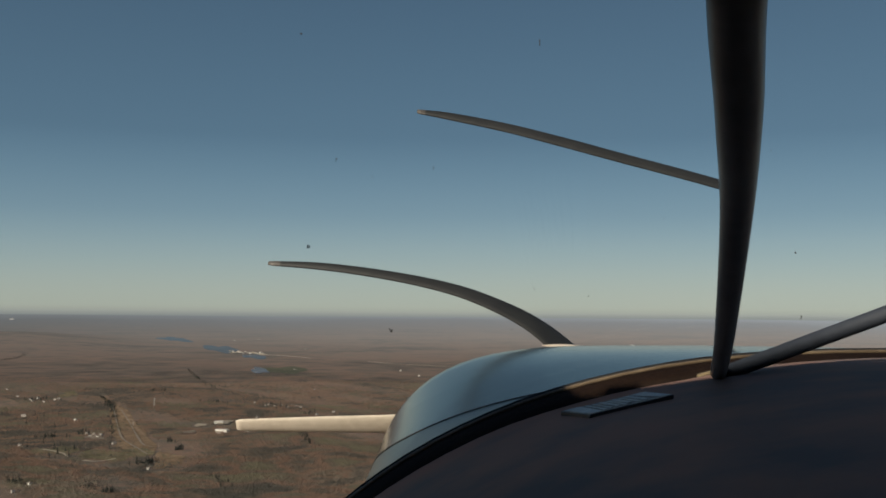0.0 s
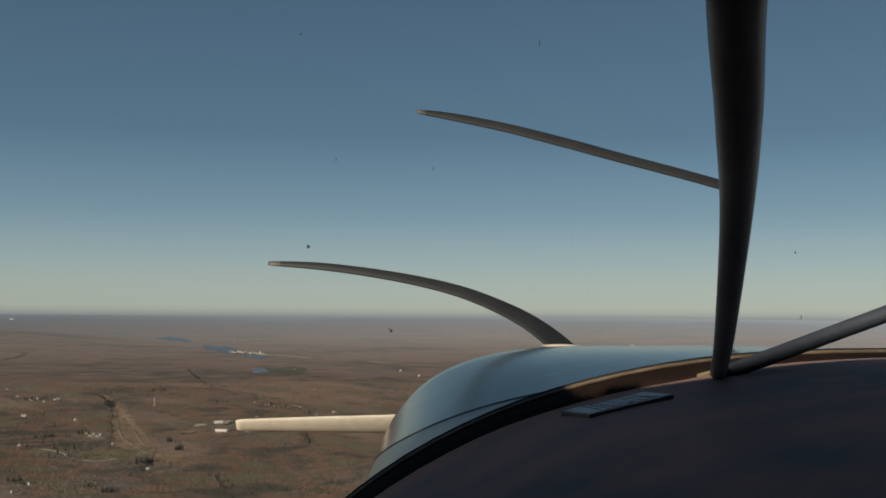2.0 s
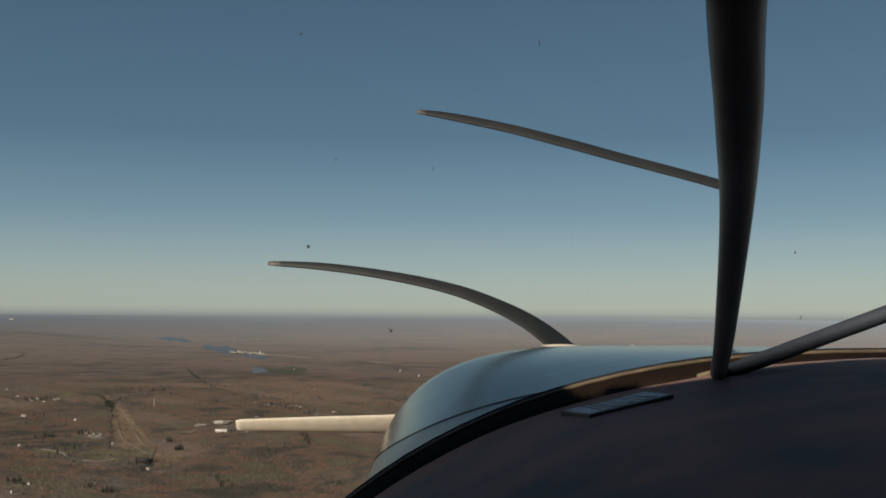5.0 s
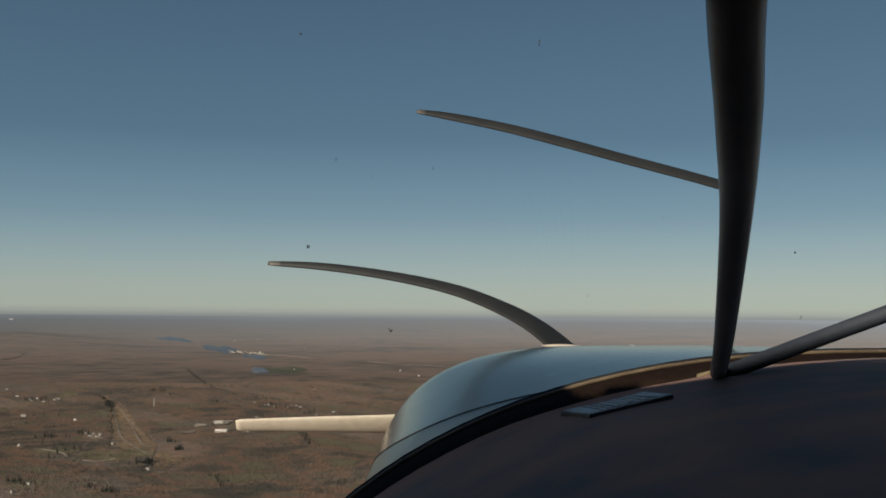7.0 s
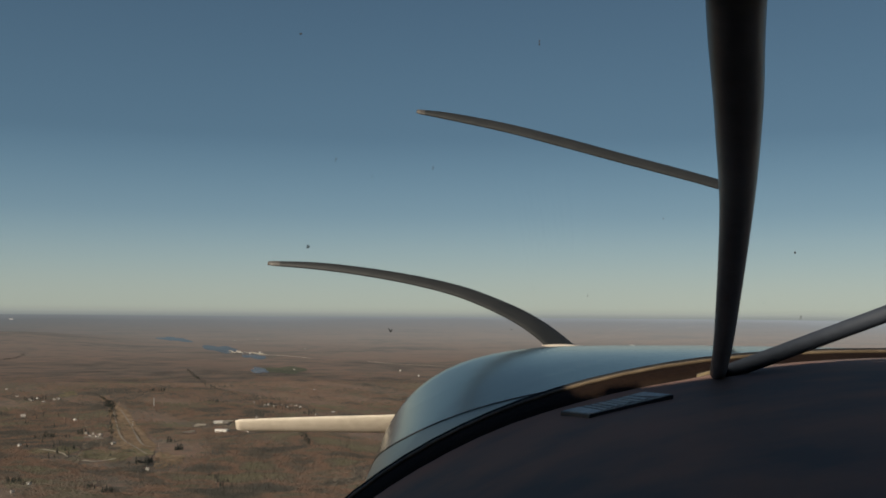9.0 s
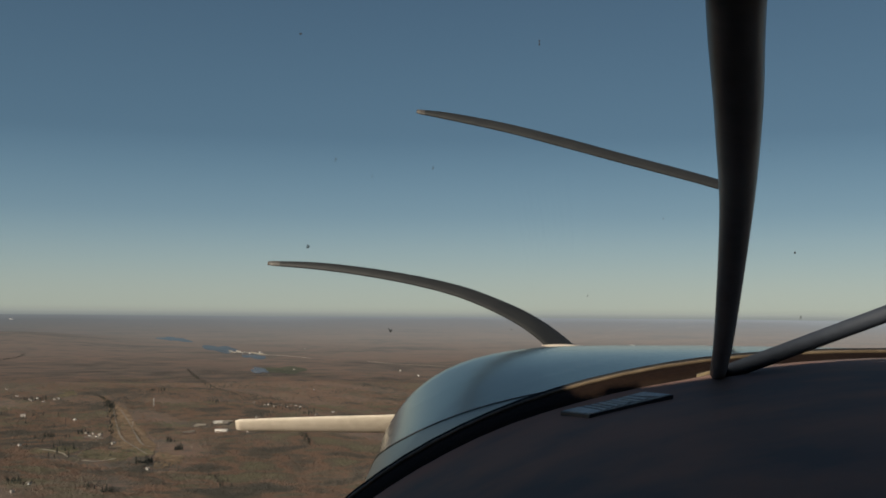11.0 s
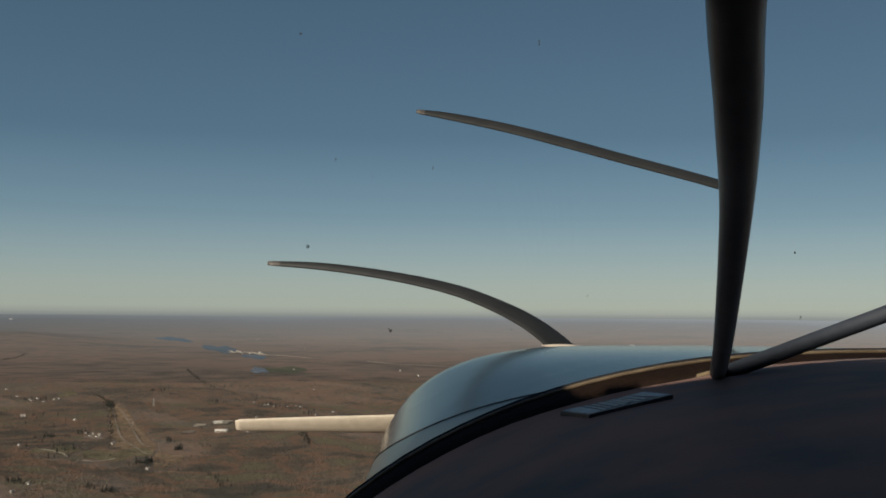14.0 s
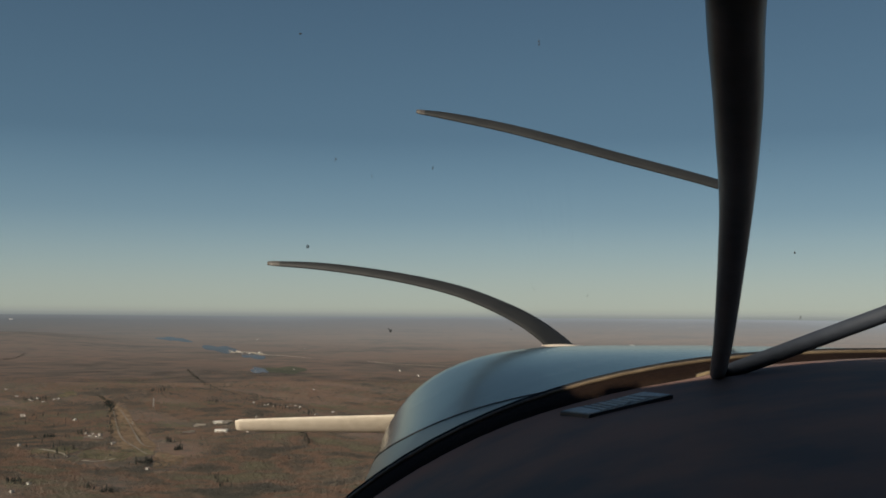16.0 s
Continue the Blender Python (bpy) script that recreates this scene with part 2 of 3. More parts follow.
def relief(x, y):
    d = np.hypot(x, y)
    h = (9 * np.sin(x / 410 + 1.3 * np.sin(y / 730)) * np.sin(y / 520 + 0.8) + 5 * np.sin(x / 190 + y / 260)
         + 3 * np.sin(y / 140 - x / 300 + 2))
    a = np.arctan2(x, y)
    ridge = (70 + 60 * np.sin(a * 9 + 1) + 45 * np.sin(a * 21 + 2) + 25 * np.sin(a * 47)) * np.clip((d - 16000) / 40000, 0, 1)
    ridge = ridge + 115 * np.exp(-((a + 0.41) / 0.085) ** 2 - ((d - 11500) / 2500) ** 2)
    return h * np.clip((d - 600) / 900, 0, 1) * np.clip(3800 / np.maximum(d, 1), 0, 1) ** 2 + ridge


def land(x, y, lift=0.0):
    """Place on the land sheet for plan coordinates (x, y): near land at true distance, the far land drawn in along the
    eye's lines of sight to fit its view.
    """
    x, y = np.asarray(x, float), np.asarray(y, float)
    d = np.maximum(np.hypot(x, y), 1e-6)
    r = np.where(d < FLAT, d, FLAT + 2200 * (1 - np.exp(-(d - FLAT) / 2200)))
    k = r / d
    return np.stack([x * k, y * k, ALT - (ALT - relief(x, y) - lift) * k], -1), k


def build_land(name, lo, hi, mat, label, category):
    """One stretch of the land sheet between two plan distances, all the way round."""
    ang = np.concatenate([np.arange(-34, 34, 0.3), np.arange(34, 326, 4.0)])
    ring = [lo]
    while ring[-1] < hi:
        step = 1.018 if ring[-1] < 11000 else 1.14
        ring.append(min(hi, ring[-1] * step if ring[-1] >= 1350 else ring[-1] + 270))
    centre = lo == 0
    ring = np.array(ring[1:] if centre else ring)
    a, d = np.meshgrid(np.radians(ang), ring)
    x, y = d * np.sin(a), d * np.cos(a)
    pts, _ = land(x.ravel(), y.ravel())
    na, nr = len(ang), len(ring)
    idx = np.arange(na * nr).reshape(nr, na)
    nxt = np.roll(idx, -1, 1)
    faces = np.stack([idx[:-1], idx[1:], nxt[1:], nxt[:-1]], -1).reshape(-1, 4).tolist()
    flat = np.stack([x.ravel(), y.ravel(), 0 * x.ravel()], -1) / 1000
    if centre:
        pts, flat = np.vstack([pts, [[0, 0, 0]]]), np.vstack([flat, [[0, 0, 0]]])
        faces += [(na * nr, int(idx[0, i]), int(nxt[0, i])) for i in range(na)]
    me = bpy.data.meshes.new(name)
    me.from_pydata(pts.tolist(), [], faces)
    plan = me.attributes.new("plan", "FLOAT_VECTOR", "POINT")
    plan.data.foreach_set("vector", flat.ravel())
    me.materials.append(mat)
    me.polygons.foreach_set("use_smooth", [True] * len(me.polygons))
    return tagged(new(name, me), label, category, kind="structure")


build_land("ground", 0.0, 4600.0, M_GROUND, "rolling brown late autumn woodland floor with leaf litter", "ground")
build_land("backdrop", 4600.0, 400000.0, M_FAR, "brown woodland reaching to the horizon, haze put in as glow", "backdrop")


def patch(name, mat, cx, cy, rx, ry, turn, label, category, seed, lift=1.5, wob=0.25, kind="structure"):
    """A flat irregular area laid on the land."""
    rng = np.random.RandomState(seed)
    a = np.linspace(0, 2 * np.pi, 40, endpoint=False)
    w = 1 + wob * (np.sin(2 * a + rng.rand() * 6) * 0.5 + np.sin(3 * a + rng.rand() * 6) * 0.5 + np.sin(5 * a + rng.rand() * 6) * 0.4)
    bm = bmesh.new()
    rows = []
    for f in (0.02, 0.35, 0.7, 1.0):
        u, v = rx * w * f * np.cos(a), ry * w * f * np.sin(a)
        c, s = math.cos(radians(turn)), math.sin(radians(turn))
        p, _ = land(cx + u * c - v * s, cy + u * s + v * c, lift)
        rows.append([Vector(q) for q in p])
    loft(rows, True, False, bm)
    bm.faces.new([bm.verts[i] for i in range(40)]) if bm.verts.ensure_lookup_table() is None else None
    return tagged(part(name, bm, mat, label=label), category=category, kind=kind)


def strip(name, mat, points, widths, label, category, lift=1.5):
    """A road, track or clearing: a ribbon along plan points."""
    path = smooth_path([(*p, w) for p, w in zip(points, widths)], 10)
    left, right = [], []
    for i, q in enumerate(path):
        t = path[min(i + 1, len(path) - 1)][:2] - path[max(i - 1, 0)][:2]
        t = t / np.linalg.norm(t)
        nrm = np.array([-t[1], t[0]])
        wob = 1 + 0.12 * math.sin(i * 0.45)
        left.append(q[:2] + nrm * q[2] / 2 * wob)
        right.append(q[:2] - nrm * q[2] / 2 * wob)
    rows = []
    for f in (0, 0.33, 0.67, 1):
        p = [l * (1 - f) + r * f for l, r in zip(left, right)]
        rows.append([Vector(v) for v in land([v[0] for v in p], [v[1] for v in p], lift)[0]])
    return tagged(part(name, loft(rows), mat, label=label), category=category, kind="structure")


CLEAR = []           # where no trees grow: ends of a stretch and its half width


def clear_ellipse(cx, cy, rx, ry, bare):
    d = math.hypot(cx, cy)
    near, far = max(0.5, 1 - (ry - rx * 0.5 + 0.022 * d) / d), 1 + max(0.0, ry - rx) / d
    CLEAR.append(((cx * near, cy * near), (cx * far, cy * far), rx * 1.05 + 4, bare))


def area(name, mat, spot, rx, ry, turn, label, category, seed, lift=2.0, wob=0.3):
    clear_ellipse(*spot, rx, ry, 0.8 if name == "field" else 0.985)
    return patch(name, mat, *spot, rx, ry, turn, label, category, seed, lift, wob)


def way_through(name, mat, points, widths, label, category, lift=2.5):
    bare = 0.86 if name == "power_line_clearing" else 0.97
    for (p, w), (q, v) in zip(zip(points, widths), zip(points[1:], widths[1:])):
        CLEAR.append((p, q, (w + v) / 4 + 5, bare))
        CLEAR.append(((p[0] * 0.991, p[1] * 0.991), (q[0] * 0.991, q[1] * 0.991), (w + v) / 4 + 5, bare))
    return strip(name, mat, points, widths, label, category, lift)


# water
area("lake", M_WATER, (-3251, 12057), 150, 1250, 18, "far blue lake between brown wooded hills", "lake", 1, 3, 0.35)
area("lake", M_WATER, (-1970, 8843), 125, 960, 15, "blue lake arm below a small pale town", "lake", 2, 3, 0.35)
area("lake", M_WATER, (-1370, 7251), 84, 400, 12, "blue lake narrows beside a pale causeway", "lake", 3, 3)
area("pond", M_WATER, (-982, 5363), 46, 300, 14, "small blue pond at the edge of marsh scrub", "pond", 4, 3, 0.4)
area("marsh", M_MARSH, (-870, 5480), 112, 420, 9, "dark green marsh scrub beside the pond", "marsh", 5, 2)
# clearings, tracks and roads
way_through("power_line_clearing", M_TAN, [(-1208, 3545), (-1079, 3286), (-950, 2959), (-851, 2700), (-717, 2335), (-643, 2139)], [14, 30, 58, 76, 88, 60],
            "tan grassy power line clearing cut through the woods", "clearing", 0.8)
strip("dirt_track", M_DIRT, [(-1040, 3168), (-895, 2762), (-755, 2380), (-677, 2219), (-621, 2120)], [3, 4, 5, 5, 4], "pale dirt track along the clearing", "track", 2.5)
strip("dirt_track", M_DIRT, [(-985, 3075), (-834, 2698), (-688, 2298), (-643, 2220)], [3, 4, 5, 5], "thin pale dirt track beside the clearing", "track", 2.5)
way_through("bare_slope", M_SAND, [(-1186, 3513), (-1030, 3175), (-862, 2790), (-700, 2390)], [6, 14, 15, 6], "bare sandy slope along the clearing's edge", "slope", 1.8)
way_through("lane", M_GRAVEL, [(-859, 2156), (-826, 2133), (-789, 2097), (-765, 2054)], [12, 9, 6, 5], "short pale gravel lane among bare trees", "lane")
way_through("lane", M_GRAVEL, [(-721, 2021), (-692, 2015), (-666, 2056)], [11, 6, 4], "curved pale gravel lane among bare trees", "lane")
way_through("highway", M_GRAVEL, [(-499, 6624), (-298, 6337), (-81, 6125), (120, 5990)], [14, 26, 20, 16], "long pale highway crossing the far woods", "road", 3)
way_through("causeway", M_GRAVEL, [(-1699, 7942), (-1584, 8160), (-1339, 7556), (-1223, 7454), (-926, 7083)], [40, 50, 60, 50, 10], "pale road past the far lakeside town", "road", 3)
area("gravel_lot", M_GRAVEL, (-653, 2706), 18, 30, 14, "pale gravel lot in a woodland clearing", "gravel lot", 6, 2.5, 0.4)
area("gravel_lot", M_DIRT, (-636, 2526), 15, 34, 14, "worn dirt lot among bare trees", "gravel lot", 7, 2.5, 0.4)
area("gravel_lot", M_GRAVEL, (-607, 2774), 26, 44, 12, "pale gravel lot beside a long building", "gravel lot", 8, 2.5, 0.4)
area("gravel_lot", M_DIRT, (-851, 2461), 20, 60, 19, "pale worn yard between small houses", "gravel lot", 14, 2.0, 0.4)
area("field", M_OLIVE, (-1338, 3585), 27, 90, 20, "dry yellowish field on a wooded hillside", "field", 9, 2.0, 0.4)
area("field", M_OLIVE, (-688, 2118), 66, 84, 18, "dry olive grass field below the clearing", "field", 11, 1.2, 0.35)
area("field", M_OLIVE, (-825, 2153), 46, 70, 21, "dry olive meadow beside a gravel lane", "field", 12, 1.2, 0.4)
area("field", M_TAN, (-563, 2066), 36, 70, 15, "dry tan meadow among bare trees", "field", 13, 1.2, 0.4)


# houses
def house(w, d, h, label):
    """Gabled house on its own origin: walls, roof, windows, door, chimney."""
    root = tagged(new("house"), label, "house", "houses in the woods")
    bm = box(bmesh.new(), (-w / 2, -d / 2, -2), (w / 2, d / 2, h))
    for s in (-1, 1):
        a = [bm.verts.new(p) for p in ((s * w / 2, -d / 2, h), (s * w / 2, d / 2, h), (s * w / 2, 0, h + d * 0.32))]
        bm.faces.new(a)
    wall = part("wall", bm, M_WHITE, root)
    bm = bmesh.new()
    e = 0.5
    for s in (-1, 1):
        rows = [[(-w / 2 - e, s * (d / 2 + e), h - 0.3 + t), (w / 2 + e, s * (d / 2 + e), h - 0.3 + t),
                 (w / 2 + e, 0, h + d * 0.32 + t + 0.1), (-w / 2 - e, 0, h + d * 0.32 + t + 0.1)] for t in (0.05, 0.3)]
        loft(rows, True, True, bm)
    part("roof", bm, M_SHINGLE, root)
    for i in range(3):
        bm = box(bmesh.new(), (-0.6, -0.06, 0), (0.6, 0.06, 1.4), Matrix.Translation((-w * 0.32 + i * w * 0.32, -d / 2, h * 0.35)))
        part("window", bm, M_WINDOW, wall)
    part("door", box(bmesh.new(), (w * 0.12, -d / 2 - 0.08, 0), (w * 0.12 + 1, -d / 2 + 0.05, 2.1)), M_WINDOW, wall)
    part("chimney", box(bmesh.new(), (w * 0.25, 0.4, h), (w * 0.25 + 0.8, 1.2, h + d * 0.32 + 1.2)), M_SHINGLE, root)
    return root


def settle(x, y, turn, size=1.0):
    p, k = land(x, y, 0.5)
    return Matrix.Translation(Vector(p)) @ Matrix.Rotation(radians(turn), 4, "Z") @ Matrix.Scale(float(k) * size, 4)


HOMES = [(-1225, 2935), (-1413, 3437), (-1393, 3406), (-1398, 3466), (-1328, 3433), (-1320, 3447), (-1044, 2857), (-904, 2559), (-875, 2497), (-886, 2556),
         (-844, 2460), (-857, 2522), (-936, 2228), (-716, 1750), (-708, 1665), (-571, 1956), (-744, 2279), (-1703, 3917), (-1502, 3540), (-1341, 3374),
         (-597, 3380), (-598, 3459), (-563, 3368), (-553, 3450), (-520, 3361), (-521, 3467), (-502, 3441), (-475, 3353), (-665, 3550), (-539, 2925),
         (-480, 2496), (-387, 3090), (-348, 2976), (-348, 3207), (-1243, 9027), (-2324, 12538), (-820, 5536), (-233, 5547), (-121, 5074), (-2422, 11614), (-523, 4086)]
TOWN = [(-1788, 8400), (-1725, 8204), (-1661, 7992), (-1713, 8343), (-1650, 8133), (-1590, 7936), (-1638, 8276), (-1576, 8065), (-1521, 7886), (-1562, 8201), (-1504, 8003), (-1453, 7838), (-1487, 8127), (-1434, 7948)]
rng = random.Random(5)
proto = house(13, 9, 5.2, "small white gabled house among bare trees")
proto.matrix_basis = settle(*HOMES[0], 20)
for i, (hx, hy) in enumerate(HOMES[1:]):
    big = 0.46 + 0.24 * rng.random() + (0.2 if math.hypot(hx, hy) > 5000 else 0)
    copy_thing(proto, Matrix.Identity(4)).matrix_basis = settle(hx, hy, rng.uniform(-50, 70), big)
for hx, hy in TOWN:
    o = copy_thing(proto, Matrix.Identity(4))
    o.matrix_basis = settle(hx, hy, rng.uniform(-20, 20), 0.5 + 0.8 * rng.random())
    tagged(o, "pale house in the far lakeside town", group="lakeside town")


def shed(w, d, h):
    root = tagged(new("warehouse"), "long low white warehouse beside a gravel lot", "warehouse")
    part("wall", box(bmesh.new(), (-w / 2, -d / 2, -3), (w / 2, d / 2, h)), M_WHITE, root)
    bm = bmesh.new()
    rows = [[(-w / 2 - 1, -d / 2 - 1, h + t), (w / 2 + 1, -d / 2 - 1, h + t), (w / 2 + 1, 0, h + 2 + t), (w / 2 + 1, d / 2 + 1, h + t),
             (-w / 2 - 1, d / 2 + 1, h + t), (-w / 2 - 1, 0, h + 2 + t)] for t in (0.05, 0.4)]
    loft(rows, True, True, bm)
    part("roof", bm, M_WHITE, root)
    for i in range(4):
        part("door", box(bmesh.new(), (-w * 0.4 + i * w * 0.22, -d / 2 - 0.1, 0), (-w * 0.4 + i * w * 0.22 + 3, -d / 2 + 0.05, 3)), M_STEEL, root)
    return root


shed(30, 13, 6).matrix_basis = settle(*(-548, 2498), -8)
o = shed(24, 12, 5)
o.matrix_basis = settle(*(-615, 2759), 6)
o = shed(60, 40, 9)
o.matrix_basis = settle(-21200, 48988, 6, 2.6)


def mast():
    root = tagged(new("power_pylon"), "slim pale steel lattice pylon above brown woods", "pylon")
    for sx in (-1, 1):
        for sy in (-1, 1):
            part("leg", tube([(sx * 2, sy * 2, -1), (sx * 0.5, sy * 0.5, 30)], 0.35, 6), M_STEEL, root)
    for z in (8, 15, 21, 26):
        s = 2 - 1.5 * z / 30
        bm = bmesh.new()
        for a, b in (((-s, -s), (s, -s)), ((s, -s), (s, s)), ((s, s), (-s, s)), ((-s, s), (-s, -s))):
            tube([(*a, z), (*b, z + 0.01)], 0.15, 5, bm)
        part("brace", bm, M_STEEL, root)
    for z in (24, 28):
        part("cross_arm", tube([(-4, 0, z), (4, 0, z + 0.01)], 0.25, 6), M_STEEL, root)
    return root


mast().matrix_basis = settle(*(-907, 3155), 25)
mast().matrix_basis = settle(*(-838, 2722), 20, 0.5)


# conifers
def conifer(h, seed):
    r = random.Random(seed)
    root = tagged(new("conifer"), "dark green conifer among bare brown trees", "tree", "conifers")
    part("trunk", tube([(0, 0, -1), (0.05, 0, h * 0.5), (0, 0, h * 0.95)], [0.3, 0.2, 0.05], 6), M_BARK, root)
    bm = bmesh.new()
    for i in range(70):
        f = r.random() ** 0.8
        z = h * (0.1 + 0.88 * f)
        rad = h * 0.24 * (1 - f) ** 0.8 + 0.3
        a = r.uniform(0, 6.283)
        tip = Vector((rad * math.cos(a), rad * math.sin(a), z - rad * 0.35)) * r.uniform(0.85, 1.1)
        r.random()
        w = rad * 0.45
        side = Vector((-math.sin(a), math.cos(a), 0)) * w
        v = [bm.verts.new(q) for q in (Vector((0, 0, z + rad * 0.2)), tip * 0.7 + side * 0.9 + Vector((0, 0, z * 0.3)), tip, tip * 0.7 - side * 0.9 + Vector((0, 0, z * 0.3)))]
        bm.faces.new((v[0], v[1], v[2]))
        bm.faces.new((v[0], v[2], v[3]))
    part("crown", bm, M_CONIFER, root)
    return root


protos = [conifer(16, 1), conifer(13, 2), conifer(18, 3)]
spots = []
rng = random.Random(9)


def along(a, b, n, spread):
    for i in range(n):
        f = rng.random()
        spots.append((a[0] + (b[0] - a[0]) * f + rng.gauss(0, spread), a[1] + (b[1] - a[1]) * f + rng.gauss(0, spread)))


for ends, n, spread in ((((-600, 1989), (-594, 2029)), 30, 9), (((-914, 2532), (-921, 2575)), 16, 7), (((-990, 2428), (-924, 2442)), 26, 7), (((-578, 2182), (-571, 2190)), 12, 5),
                        (((-626, 2302), (-622, 2312)), 8, 5), (((-1086, 3756), (-1061, 3866)), 22, 14), (((-822, 3451), (-745, 3409)), 24, 10), (((-432, 1896), (-380, 1761)), 18, 6),
                        (((-753, 1753), (-737, 1745)), 14, 6), (((-607, 1730), (-596, 1720)), 10, 5), (((-564, 1690), (-552, 1681)), 10, 5), (((-350, 2485), (-299, 2264)), 24, 6),
                        (((-1225, 2955), (-1010, 2700)), 16, 40), (((-1420, 3430), (-1310, 3400)), 22, 24), (((-900, 2280), (-700, 2000)), 16, 60), (((-619, 3500), (-407, 3080)), 34, 22)):
    along(*ends, n, spread)
for i, (hx, hy) in enumerate(spots):
    o = protos[i] if i < 3 else copy_thing(protos[i % 3], Matrix.Identity(4))
    o.matrix_basis = settle(hx, hy, rng.uniform(0, 360), rng.uniform(0.5, 1.0))


# conifers stand in for the shadow along the clearing's left edge, and mark gullies
belt_verts = []
for a, b, n, spread in (((-1232, 3578), (-1127, 3379), 50, 4), ((-1127, 3379), (-1045, 3169), 190, 9), ((-1045, 3169), (-936, 2841), 70, 7), ((-936, 2841), (-790, 2400), 40, 6),
                        ((-1361, 5353), (-1134, 4652), 90, 6), ((-1134, 4652), (-885, 4015), 60, 5), ((-885, 4015), (-619, 3516), 40, 6), ((-619, 3516), (-407, 3080), 40, 6),
                        ((-2804, 6336), (-2799, 6508), 40, 9), ((-2799, 6508), (-2998, 7185), 60, 9), ((-350, 2485), (-299, 2264), 40, 4)):
    for i in range(n):
        f = rng.random()
        crown = next(c for c in protos[i % 3].children if c.name.startswith("crown")).data
        co = np.array([v.co[:] for p in crown.polygons for v in (crown.vertices[k] for k in p.vertices)])
        m = np.array(settle(a[0] + (b[0] - a[0]) * f + rng.gauss(0, spread), a[1] + (b[1] - a[1]) * f + rng.gauss(0, spread), rng.uniform(0, 360), rng.uniform(0.3, 0.6)))
        belt_verts.append(co @ m[:3, :3].T + m[:3, 3])
BELT = np.vstack(belt_verts)


# bare woods
def open_ground(x, y, chance):
    """True where no trees grow: clearing, lots, lanes, water; a few stand in the open."""
    keep = np.zeros(len(x), bool)
    for (ax, ay), (bx, by), w, bare in CLEAR:
        dx, dy = bx - ax, by - ay
        t = np.clip(((x - ax) * dx + (y - ay) * dy) / max(dx * dx + dy * dy, 1), 0, 1)
        rough = w * (1 + 0.25 * np.sin(x / 9 + y / 23) * np.sin(y / 17 - x / 13))
        keep |= (np.hypot(x - ax - t * dx, y - ay - t * dy) < rough) & (chance < bare)
    return keep


CLEAR += [((hx * 0.988, hy * 0.988), (hx * 0.999, hy * 0.999), 12, 0.95) for hx, hy in HOMES]


def triangle_mesh(name, verts, mat):
    """A mesh of loose triangles from an array of corner points."""
    n = len(verts)
    me = bpy.data.meshes.new(name)
    me.vertices.add(n)
    me.vertices.foreach_set("co", np.ascontiguousarray(verts, dtype=np.float32).ravel())
    me.loops.add(n)
    me.loops.foreach_set("vertex_index", np.arange(n, dtype=np.int32))
    me.polygons.add(n // 3)
    me.polygons.foreach_set("loop_start", np.arange(0, n, 3, dtype=np.int32))
    me.update(calc_edges=True)
    me.materials.append(mat)
    return me


def woods(count, lo, hi, height, seed, sprays, mat=M_TWIG, gate=0.0, spread=(0.075, 0.075, 0.11), label="dense bare brown late autumn deciduous woodland"):
    """Bare trees as thin stems and sprays of twigs, one joined mesh."""
    r = np.random.RandomState(seed)
    d = 1 / (1 / hi + (1 / lo - 1 / hi) * r.rand(count))
    a = np.radians(r.uniform(-26, 2, count))
    x, y = d * np.sin(a), d * np.cos(a)
    patchy = np.sin(x / 130 + seed * 1.7 + 2 * np.sin(y / 210)) * np.sin(y / 170 + x / 300) + 0.5 * np.sin(x / 47 + y / 61)
    ok = ~open_ground(x, y, r.rand(count)) & (patchy + 1.2 * r.rand(count) > gate) & (r.rand(count) < (hi - d) / (0.3 * hi) + 0.02)
    x, y = x[ok], y[ok]
    n = len(x)
    base, k = land(x, y, 0)
    h = height * (0.72 + 0.2 * r.rand(n) + 0.45 * r.rand(n) ** 6) * k
    verts = np.zeros((n, 3 + 3 * sprays, 3))
    turn = r.uniform(0, np.pi, n)
    stem = 0.035 * h
    verts[:, 0] = base + np.stack([np.cos(turn) * stem, np.sin(turn) * stem, -0.5 * k], -1)
    verts[:, 1] = base - np.stack([np.cos(turn) * stem, np.sin(turn) * stem, 0.5 * k], -1)
    verts[:, 2] = base + np.stack([0 * h, 0 * h, 0.8 * h], -1)
    for s in range(sprays):
        u = r.randn(n, 3)
        u /= np.linalg.norm(u, axis=1)[:, None]
        c = base + np.stack([u[:, 0] * 0.45 * h, u[:, 1] * 0.45 * h, 0.66 * h + u[:, 2] * 0.24 * h], -1)
        for j in range(3):
            verts[:, 3 + 3 * s + j] = c + r.randn(n, 3) * (np.array(spread) * h[:, None])
    me = triangle_mesh("woodland", verts.reshape(-1, 3), mat)
    return tagged(new("woodland", me), label, "woodland", kind="stuff")


tagged(new("conifer_belt", triangle_mesh("conifer_belt", BELT, M_CONIFER)), "dark conifer belts along gullies, and in place of shade by a clearing", "conifer belt", kind="stuff")
woods(165000, 1450, 3600, 6.0, 1, 8, spread=(0.17, 0.17, 0.12))
woods(75000, 2700, 5600, 7, 2, 7, spread=(0.16, 0.16, 0.12))
woods(20000, 1450, 4200, 8.5, 3, 12, M_GREY_TWIG, 1.35, label="scattered groves of taller grey bare trees")

# ---------------------------------------------------------------- the aircraft
plane = tagged(new("light_aircraft"), "high-wing light aircraft with dark teal nose, seen from its cabin", "aircraft")
plane.matrix_basis = BANK


